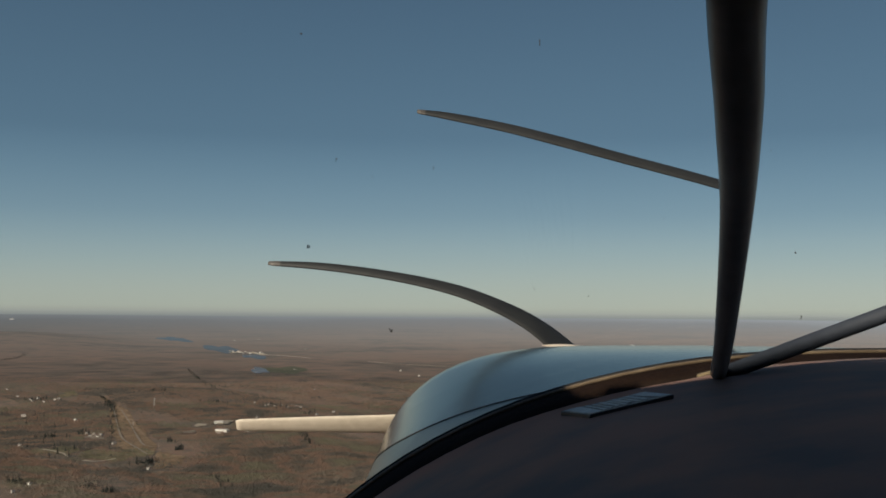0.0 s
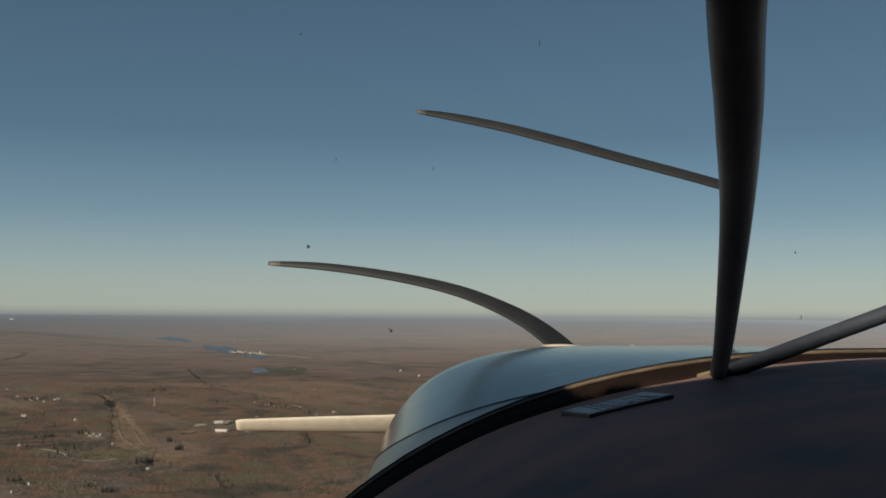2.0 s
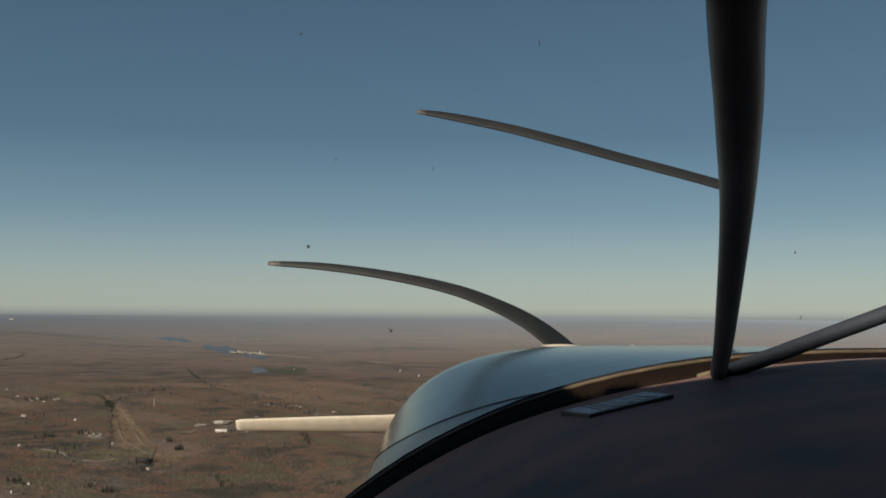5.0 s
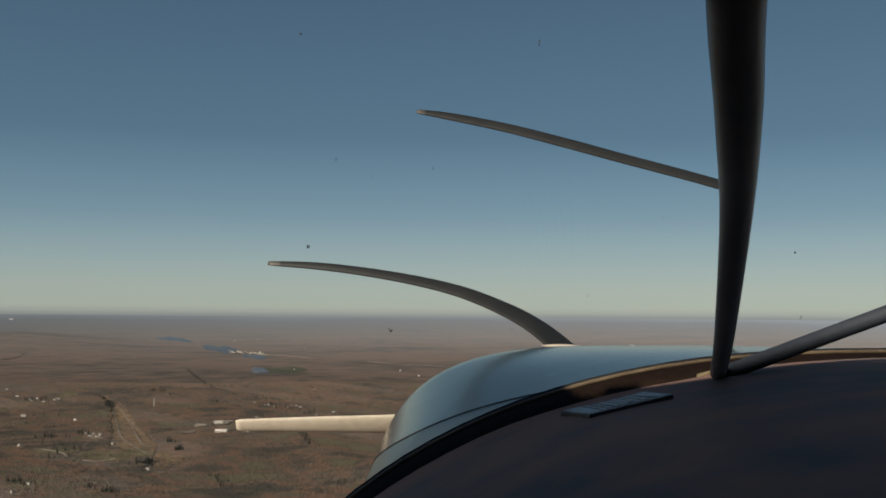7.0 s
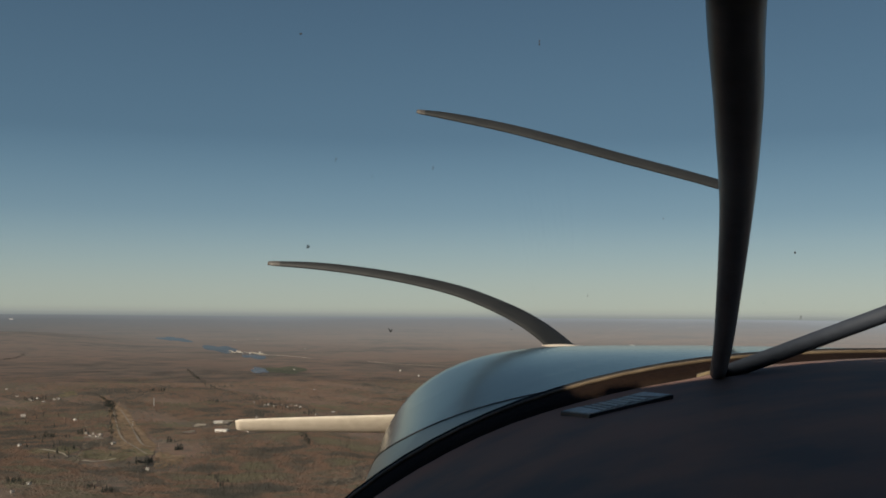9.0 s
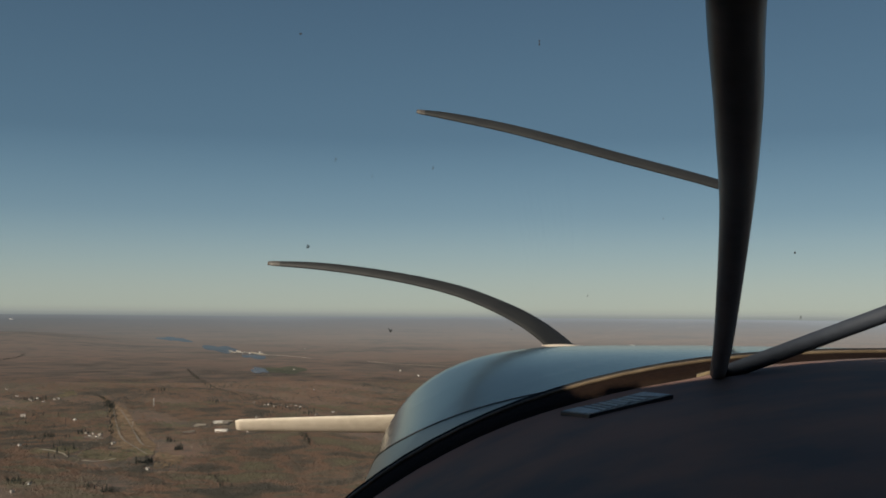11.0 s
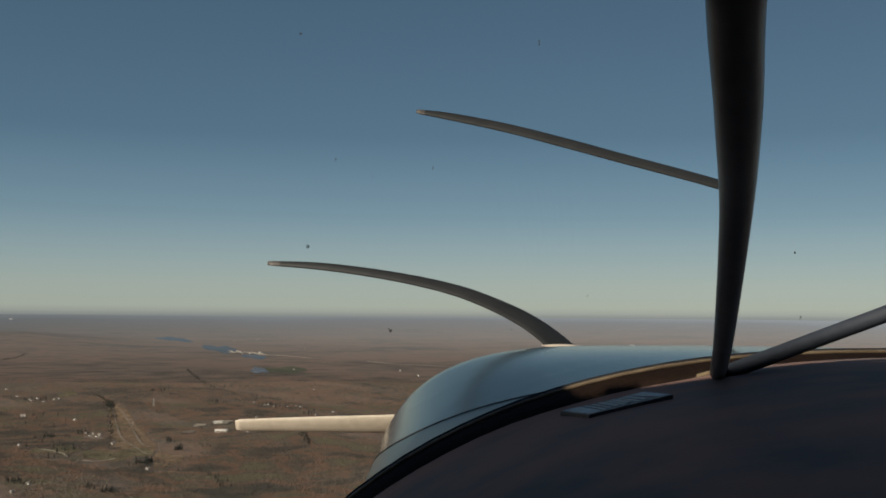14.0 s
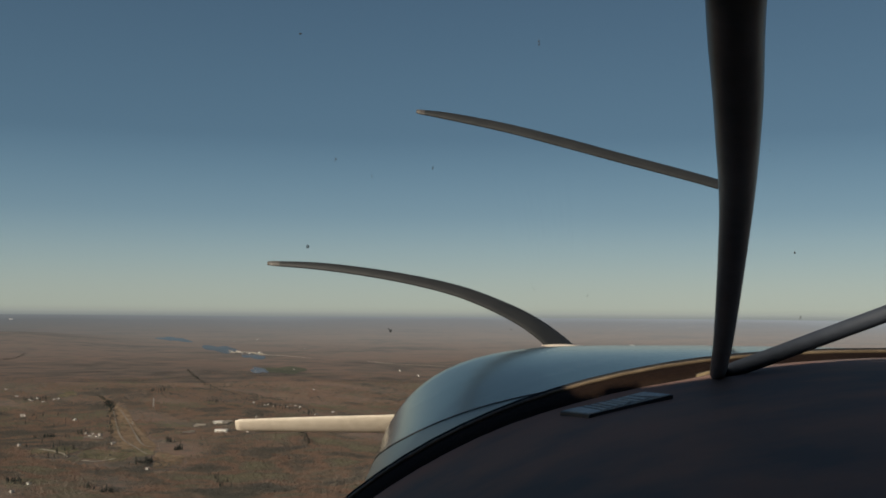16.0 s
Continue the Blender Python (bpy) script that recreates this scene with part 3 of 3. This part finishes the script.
def section(y, xc, z0, a, b, n, th0=-90, th1=90, k=64):
    """Part of a superellipse across the fuselage; the angle runs from the left side over the crown to the right."""
    out = []
    for i in range(k + 1):
        t = radians(th0 + (th1 - th0) * i / k)
        s, c = math.sin(t), math.cos(t)
        out.append(Vector((xc + a * math.copysign(abs(s) ** (2 / n), s), y, z0 - b + b * math.copysign(abs(c) ** (2 / n), c))))
    return out


def station(y):
    """Fuselage section at y: broad at the windscreen, smaller and squarer towards the nose."""
    f = max(0.0, min(1.0, (y - 0.9) / 0.6))
    e = f ** 0.48
    return (0.40 - 0.085 * f, -0.0265 - 0.012 * f, 0.66 - 0.225 * e, 0.572 - 0.132 * e, 2.45 + 1.35 * f)


def ring(y, grow=0.0, th0=-90, th1=90, k=64):
    xc, z0, a, b, n = station(y)
    return section(y, xc, z0 + grow, a + grow, b + grow, n, th0, th1, k)


def seam_y(t):
    """The cowling's rear edge sweeps forward down the sides."""
    s = abs(section(1.1, 0, *station(1.1)[1:], t, t, 1)[0].x)
    return min(1.4, max(0.908, 0.91 + 1.5 * (s - 0.28)) + 70 * max(0.0, s - 0.35) ** 3)


def skin(t, g, grow=0.0):
    """Point of the nose's skin at angle t: g from 0 at the windscreen over 1 at the seam to 2 at the nose ring."""
    y0 = seam_y(t)
    y = 0.895 + (y0 - 0.895) * g if g <= 1 else y0 + (1.5 - y0) * (g - 1)
    return ring(y, grow, t, t, 1)[0]


ANGLES = [-90 + 180 * i / 96 for i in range(97)]
cowl = part("cowling", loft([[skin(t, g) for t in ANGLES] for g in (1.01, 1.15, 1.3, 1.45, 1.6, 1.75, 1.9, 2.0)] +
            [section(y, 0.315 - 0.1 * (y - 1.5), -0.0385 - dz, 0.435 - da, 0.44 - da, 3.8, k=96) for y, dz, da in
             ((1.54, 0.004, 0.006), (1.60, 0.02, 0.025), (1.68, 0.05, 0.06), (1.78, 0.085, 0.11), (1.86, 0.12, 0.18), (1.9, 0.15, 0.28))]),
            M_COWL, plane, "glossy dark teal engine cowling", True)
part("boot_panel", loft([[skin(t, g) for t in ANGLES] for g in (0.0, 0.3, 0.6, 0.97)]), M_BOOT, plane, "grey-green panel ahead of the windscreen", True)
part("seam_strip", tube([skin(t, 1.0, -0.0012) for t in ANGLES], 0.0022, 8), M_SEAM, cowl, "black rubber seam", True)

# propeller: hub, three blades bent to fit the camera view
PY = 2.1
prop = tagged(new("propeller"), "three-bladed propeller, blades curved to fit the camera view")
prop.parent = plane
HUB = (0.398, -0.158)
part("spinner", loft([[Vector((HUB[0] + r * math.cos(t), y, HUB[1] + r * math.sin(t))) for t in (2 * math.pi * i / 32 for i in range(32))]
                      for y, r in ((2.0, 0.1), (2.1, 0.105), (2.18, 0.09), (2.26, 0.06), (2.31, 0.02))], True, True), M_NOSE, prop, "cream spinner", True)


def blade(points, twist0, twist1, mat, label, tip=0.14, cuff=None, tip_mat=M_TIP):
    """An aerofoil strip swept along (x, z, chord) points in the propeller's plane, twisted from tip to root."""
    path = smooth_path(points, 8)
    rows = []
    n = len(path)
    for i, q in enumerate(path):
        t = path[min(i + 1, n - 1)][:2] - path[max(i - 1, 0)][:2]
        t = t / np.linalg.norm(t)
        f = i / (n - 1)
        tw = radians(twist0 + (twist1 - twist0) * f)
        nrm = Vector((-t[1] * math.cos(tw), math.sin(tw), t[0] * math.cos(tw)))
        flat = Vector((t[1] * math.sin(tw), math.cos(tw), -t[0] * math.sin(tw)))
        c = q[2] / 2 / max(0.35, math.cos(tw)) * (1 if i else 0.8)
        th = c * 0.16 + 0.002
        o = Vector((q[0], PY, q[1]))
        rows.append([o + nrm * (c * math.cos(u)) + flat * (th * math.sin(u)) for u in (2 * math.pi * j / 14 for j in range(14))])
    cut = max(3, int(n * tip))
    ob = part("blade", loft(rows[cut - 1:], True), mat, prop, label, True)
    bm = loft(rows[:cut], True)
    bm.verts.ensure_lookup_table()
    bm.faces.new([bm.verts[j] for j in range(14)][::-1])
    part("tip", bm, tip_mat, ob, "painted blade tip", True)
    if cuff:
        wedge = [(0.205, -0.0530, .0010), (0.232, -0.0545, .0040), (0.262, -0.0565, .0058), (0.292, -0.0600, .0064)]
        part("cuff", loft([[Vector((x, PY - 0.03 + 1.5 * r * math.cos(u), z + r * math.sin(u))) for u in (2 * math.pi * j / 12 for j in range(12))] for x, z, r in wedge], True, True),
             M_NOSE, ob, "cream blade cuff", True)
    return ob


blade([(*(-0.370, 0.119), .010), (*(-0.267, 0.113), .016), (*(-0.160, 0.100), .019), (*(-0.052, 0.081), .022), (*(0.045, 0.056), .026), (*(0.131, 0.021), .031),
       (*(0.191, -0.012), .037), (*(0.245, -0.054), .044), (*(0.315, -0.117), .05), (*(0.398, -0.158), .05)], 28, 45, M_BLADE, "curved propeller blade with shade put into its dark grey", 0.03, True)
# bends down behind the brace tube, shaped for the camera view
blade([(*(-0.056, 0.444), .010), (*(0.019, 0.432), .018), (*(0.140, 0.407), .022), (*(0.260, 0.376), .024), (*(0.380, 0.343), .024), (*(0.500, 0.311), .024),
       (*(0.578, 0.289), .024), (*(0.612, 0.277), .022), (*(0.628, 0.237), .018), (*(0.622, 0.162), .018), (*(0.606, 0.079), .018), (*(0.592, -0.040), .012), (*(0.578, -0.072), .012), (*(0.500, -0.123), .02),
       (*(0.398, -0.158), .05)], 28, 45, M_BLADE, "curved propeller blade with shade put into its dark grey", 0.03)
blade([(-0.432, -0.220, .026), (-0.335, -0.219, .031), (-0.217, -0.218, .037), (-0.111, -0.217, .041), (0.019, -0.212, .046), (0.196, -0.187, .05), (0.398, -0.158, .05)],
      -38, -50, M_BLADE_LIT, "propeller blade with sunlight put into its cream colour", 0.02, tip_mat=M_BLADE_LIT)
part("nose_bowl", loft([section(y, 0.27, -0.14 - d, 0.36 - d, 0.30 - d, 2.6, -180, 180) for y, d in ((1.62, 0.0), (1.78, 0.01), (1.88, 0.05), (1.93, 0.12))]),
     M_COWL, plane, "glossy dark teal nose bowl behind the propeller", True)

# windscreen base: seal and varnished trim
part("windscreen_seal", tube([p + Vector((0, -0.004, -0.001)) for p in ring(0.9)], 0.0022, 8), M_SEAM, plane, "black rubber windscreen seal", True)
part("windscreen_trim", loft([ring(y, g) for y, g in ((0.894, -0.004), (0.889, -0.002), (0.882, -0.003), (0.874, -0.008), (0.868, -0.012), (0.866, -0.022))]),
     M_TRIM, plane, "brown varnished windscreen trim", True)


def dash_z(x, y):
    xc, z0, a, b, n = station(0.9)
    f = (0.875 - y) / 0.6
    s = min(0.999, abs(x - xc) / a)
    return z0 - 0.006 - 0.0075 * min(1.0, (abs(x - xc) / 0.2) ** 2) - 0.010 * f - b * (1 - (1 - s ** n) ** (1 / n))


rows = []
for i in range(25):
    y = 0.862 - 0.587 * i / 24
    rows.append([Vector((0.40 + 0.655 * math.sin(radians(-86 + 172 * k / 60)), y, dash_z(0.40 + 0.655 * math.sin(radians(-86 + 172 * k / 60)), y)
                         + 0.0012 * noise.noise(Vector((k * 0.35, y * 14, 0))))) for k in range(61)])
rows.append([p + Vector((0, 0.01, -0.12)) for p in rows[-1]])
part("glareshield", loft(rows), M_DASH, plane, "dark brown leather glareshield", True)

part("trim_bead", tube([p + Vector((0, -0.007, -0.0004)) for p in ring(0.893, -0.001)], 0.0017, 8), M_BEAD, plane, "tan varnished bead along the windscreen trim", True)

part("trim_piping", tube([p + Vector((0, -0.002, 0.0006)) for p in ring(0.866, -0.021)], 0.0007, 6), M_BEAD, plane, "thin tan piping between trim and glareshield", True)

# name plate: black with pale raised bars
corner = [Vector((x, y, dash_z(x, y) + 0.0022)) for x, y in ((0.0960, 0.820), (0.1105, 0.757), (0.1740, 0.757), (0.1619, 0.807))]


def on_plate(u, v, lift=0.0):
    """A point of the plate: u along it, v across it from the far edge to the near one."""
    return corner[0].lerp(corner[3], u).lerp(corner[1].lerp(corner[2], u), v) + Vector((0, 0, lift))


def slab(quad, low, high):
    return loft([[on_plate(u, v, z) for u, v in quad] for z in (low, high)], True, True)


bm = slab(((0, 0), (1, 0), (1, 1), (0, 1)), -0.0045, 0.0006)
bmesh.ops.bevel(bm, geom=bm.edges[:], offset=0.0003, segments=1, affect="EDGES")
plate = part("name_plate", bm, M_PLATE, plane, "small black plate with pale raised bars")
for quad in (((0.02, 0.05), (0.22, 0.05), (0.16, 0.95), (0.02, 0.95)), ((0.80, 0.05), (0.98, 0.05), (0.98, 0.95), (0.86, 0.95)), ((0.25, 0.08), (0.29, 0.08), (0.25, 0.9), (0.21, 0.9)),
             ((0.33, 0.12), (0.37, 0.1), (0.33, 0.85), (0.29, 0.88)), ((0.41, 0.1), (0.47, 0.1), (0.43, 0.8), (0.38, 0.85)), ((0.50, 0.15), (0.53, 0.12), (0.49, 0.9), (0.46, 0.9)),
             ((0.56, 0.1), (0.62, 0.1), (0.59, 0.75), (0.53, 0.8)), ((0.65, 0.12), (0.68, 0.1), (0.66, 0.9), (0.62, 0.88)), ((0.71, 0.1), (0.77, 0.1), (0.77, 0.8), (0.71, 0.85)),
             ((0.03, 0.965), (0.97, 0.965), (0.97, 0.995), (0.03, 0.995))):
    part("bar", slab(quad, 0.0003, 0.0012), M_PLATE_BAR, plate)

# windscreen braces
foot = Vector((0.2221, 0.8100, -0.0465))
path = [tuple(foot + Vector((0.012, 0.05, -0.012))), (0.2281, 0.8300, -0.0439), (0.1884, 0.6700, -0.0129), (0.1247, 0.4230, 0.0395), (0.0850, 0.2830, 0.0561), (0.0647, 0.2150, 0.0704), (0.045, 0.14, 0.085), (-0.10, -0.40, 0.15), (-0.22, -0.9, 0.31)]
brace = part("brace_tube", tube([Vector(q) for q in smooth_path(path[1:], 8)], 0.0066, 24), M_TUBE, plane, "black enamelled windscreen brace tube", True)
foot2, mid2 = Vector((0.2361, 0.8300, -0.0435)), Vector((0.3376, 0.7600, 0.0043))
brace2 = part("brace_tube", tube([foot2 + (mid2 - foot2) * t for t in (-0.03, 1, 2.5, 5.2)], 0.0064, 24), M_TUBE_GREY, plane, "grey enamelled windscreen brace tube", True)
bm = box(bmesh.new(), (-0.010, -0.004, -0.0015), (0.007, 0.004, 0.0015), Matrix.Translation((0.2292, 0.8680, -0.0464)) @ Matrix.Rotation(radians(-15), 4, "Y"))
bmesh.ops.bevel(bm, geom=bm.edges[:], offset=0.001, segments=2, affect="EDGES")
part("bracket", bm, M_BRACKET, brace, "bare alloy bracket at the brace foot")

# windscreen pane, from the base up to the roof edge
top = [Vector((0.40 + (p.x - 0.40) * 1.0, 0.11, 0.30 - 0.25 * (-0.0265 - p.z))) for p in ring(0.9)]
base_row = ring(0.897, 0.002)
pane = part("windscreen", loft([[a.lerp(b, f) + Vector((0, 0.10, 0.06)) * math.sin(f * math.pi) for a, b in zip(base_row, top)] for f in [i / 12 for i in range(13)]]),
            M_GLASS, plane, "clear slightly dirty windscreen", True)
pane.visible_shadow = False

# unseen wing and cabin shell, added to shade the glareshield and bounce light
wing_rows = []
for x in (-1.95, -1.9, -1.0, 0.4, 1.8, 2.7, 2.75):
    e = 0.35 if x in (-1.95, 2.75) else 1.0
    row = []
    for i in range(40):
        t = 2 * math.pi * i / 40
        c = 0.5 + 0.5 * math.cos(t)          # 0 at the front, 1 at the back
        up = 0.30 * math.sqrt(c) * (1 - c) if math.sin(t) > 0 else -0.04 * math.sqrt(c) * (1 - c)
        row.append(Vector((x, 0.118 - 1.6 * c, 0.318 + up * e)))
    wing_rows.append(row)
part("wing", loft(wing_rows, True, True), M_BOOT, plane, "unseen grey-green wing added to shade the cabin", True)
part("cabin_roof", box(bmesh.new(), (-0.35, -1.5, 0.285), (1.15, 0.10, 0.30)), M_CABIN, plane, "unseen pale roof lining added to shade and bounce light")
part("cabin_back", box(bmesh.new(), (-0.35, -1.53, -1.0), (1.15, -1.5, 0.285)), M_CABIN, plane, "unseen pale rear cabin wall")
for x0, x1, w0, w1 in ((-0.35, -0.32, -1.35, -0.45), (1.12, 1.15, -1.35, 0.55)):
    bm = box(bmesh.new(), (x0, -1.5, -1.0), (x1, 0.66, -0.12))
    for y0, y1 in ((-1.5, w0), (w1, 0.66)):
        box(bm, (x0, y0, -0.12), (x1, min(y1, 0.24) if x0 < 0 else y1, 0.285))
    # wall lowered here so that sunlight grazes the windscreen trim
    if x0 < 0:
        box(bm, (x0, 0.24, -0.12), (x1, 0.66, 0.24))
    box(bm, (x0, w0, 0.25), (x1, w1, 0.285))
    part("cabin_side", bm, M_CABIN, plane, "unseen pale cabin side wall, opening and height cut to admit light")
part("cabin_floor", box(bmesh.new(), (-0.35, -1.5, -1.03), (1.15, 0.9, -1.0)), M_CABIN, plane, "unseen pale cabin floor")
part("instrument_panel", box(bmesh.new(), (-0.2, 0.27, -1.0), (1.0, 0.30, -0.24)), M_DASH, plane, "dark instrument panel")

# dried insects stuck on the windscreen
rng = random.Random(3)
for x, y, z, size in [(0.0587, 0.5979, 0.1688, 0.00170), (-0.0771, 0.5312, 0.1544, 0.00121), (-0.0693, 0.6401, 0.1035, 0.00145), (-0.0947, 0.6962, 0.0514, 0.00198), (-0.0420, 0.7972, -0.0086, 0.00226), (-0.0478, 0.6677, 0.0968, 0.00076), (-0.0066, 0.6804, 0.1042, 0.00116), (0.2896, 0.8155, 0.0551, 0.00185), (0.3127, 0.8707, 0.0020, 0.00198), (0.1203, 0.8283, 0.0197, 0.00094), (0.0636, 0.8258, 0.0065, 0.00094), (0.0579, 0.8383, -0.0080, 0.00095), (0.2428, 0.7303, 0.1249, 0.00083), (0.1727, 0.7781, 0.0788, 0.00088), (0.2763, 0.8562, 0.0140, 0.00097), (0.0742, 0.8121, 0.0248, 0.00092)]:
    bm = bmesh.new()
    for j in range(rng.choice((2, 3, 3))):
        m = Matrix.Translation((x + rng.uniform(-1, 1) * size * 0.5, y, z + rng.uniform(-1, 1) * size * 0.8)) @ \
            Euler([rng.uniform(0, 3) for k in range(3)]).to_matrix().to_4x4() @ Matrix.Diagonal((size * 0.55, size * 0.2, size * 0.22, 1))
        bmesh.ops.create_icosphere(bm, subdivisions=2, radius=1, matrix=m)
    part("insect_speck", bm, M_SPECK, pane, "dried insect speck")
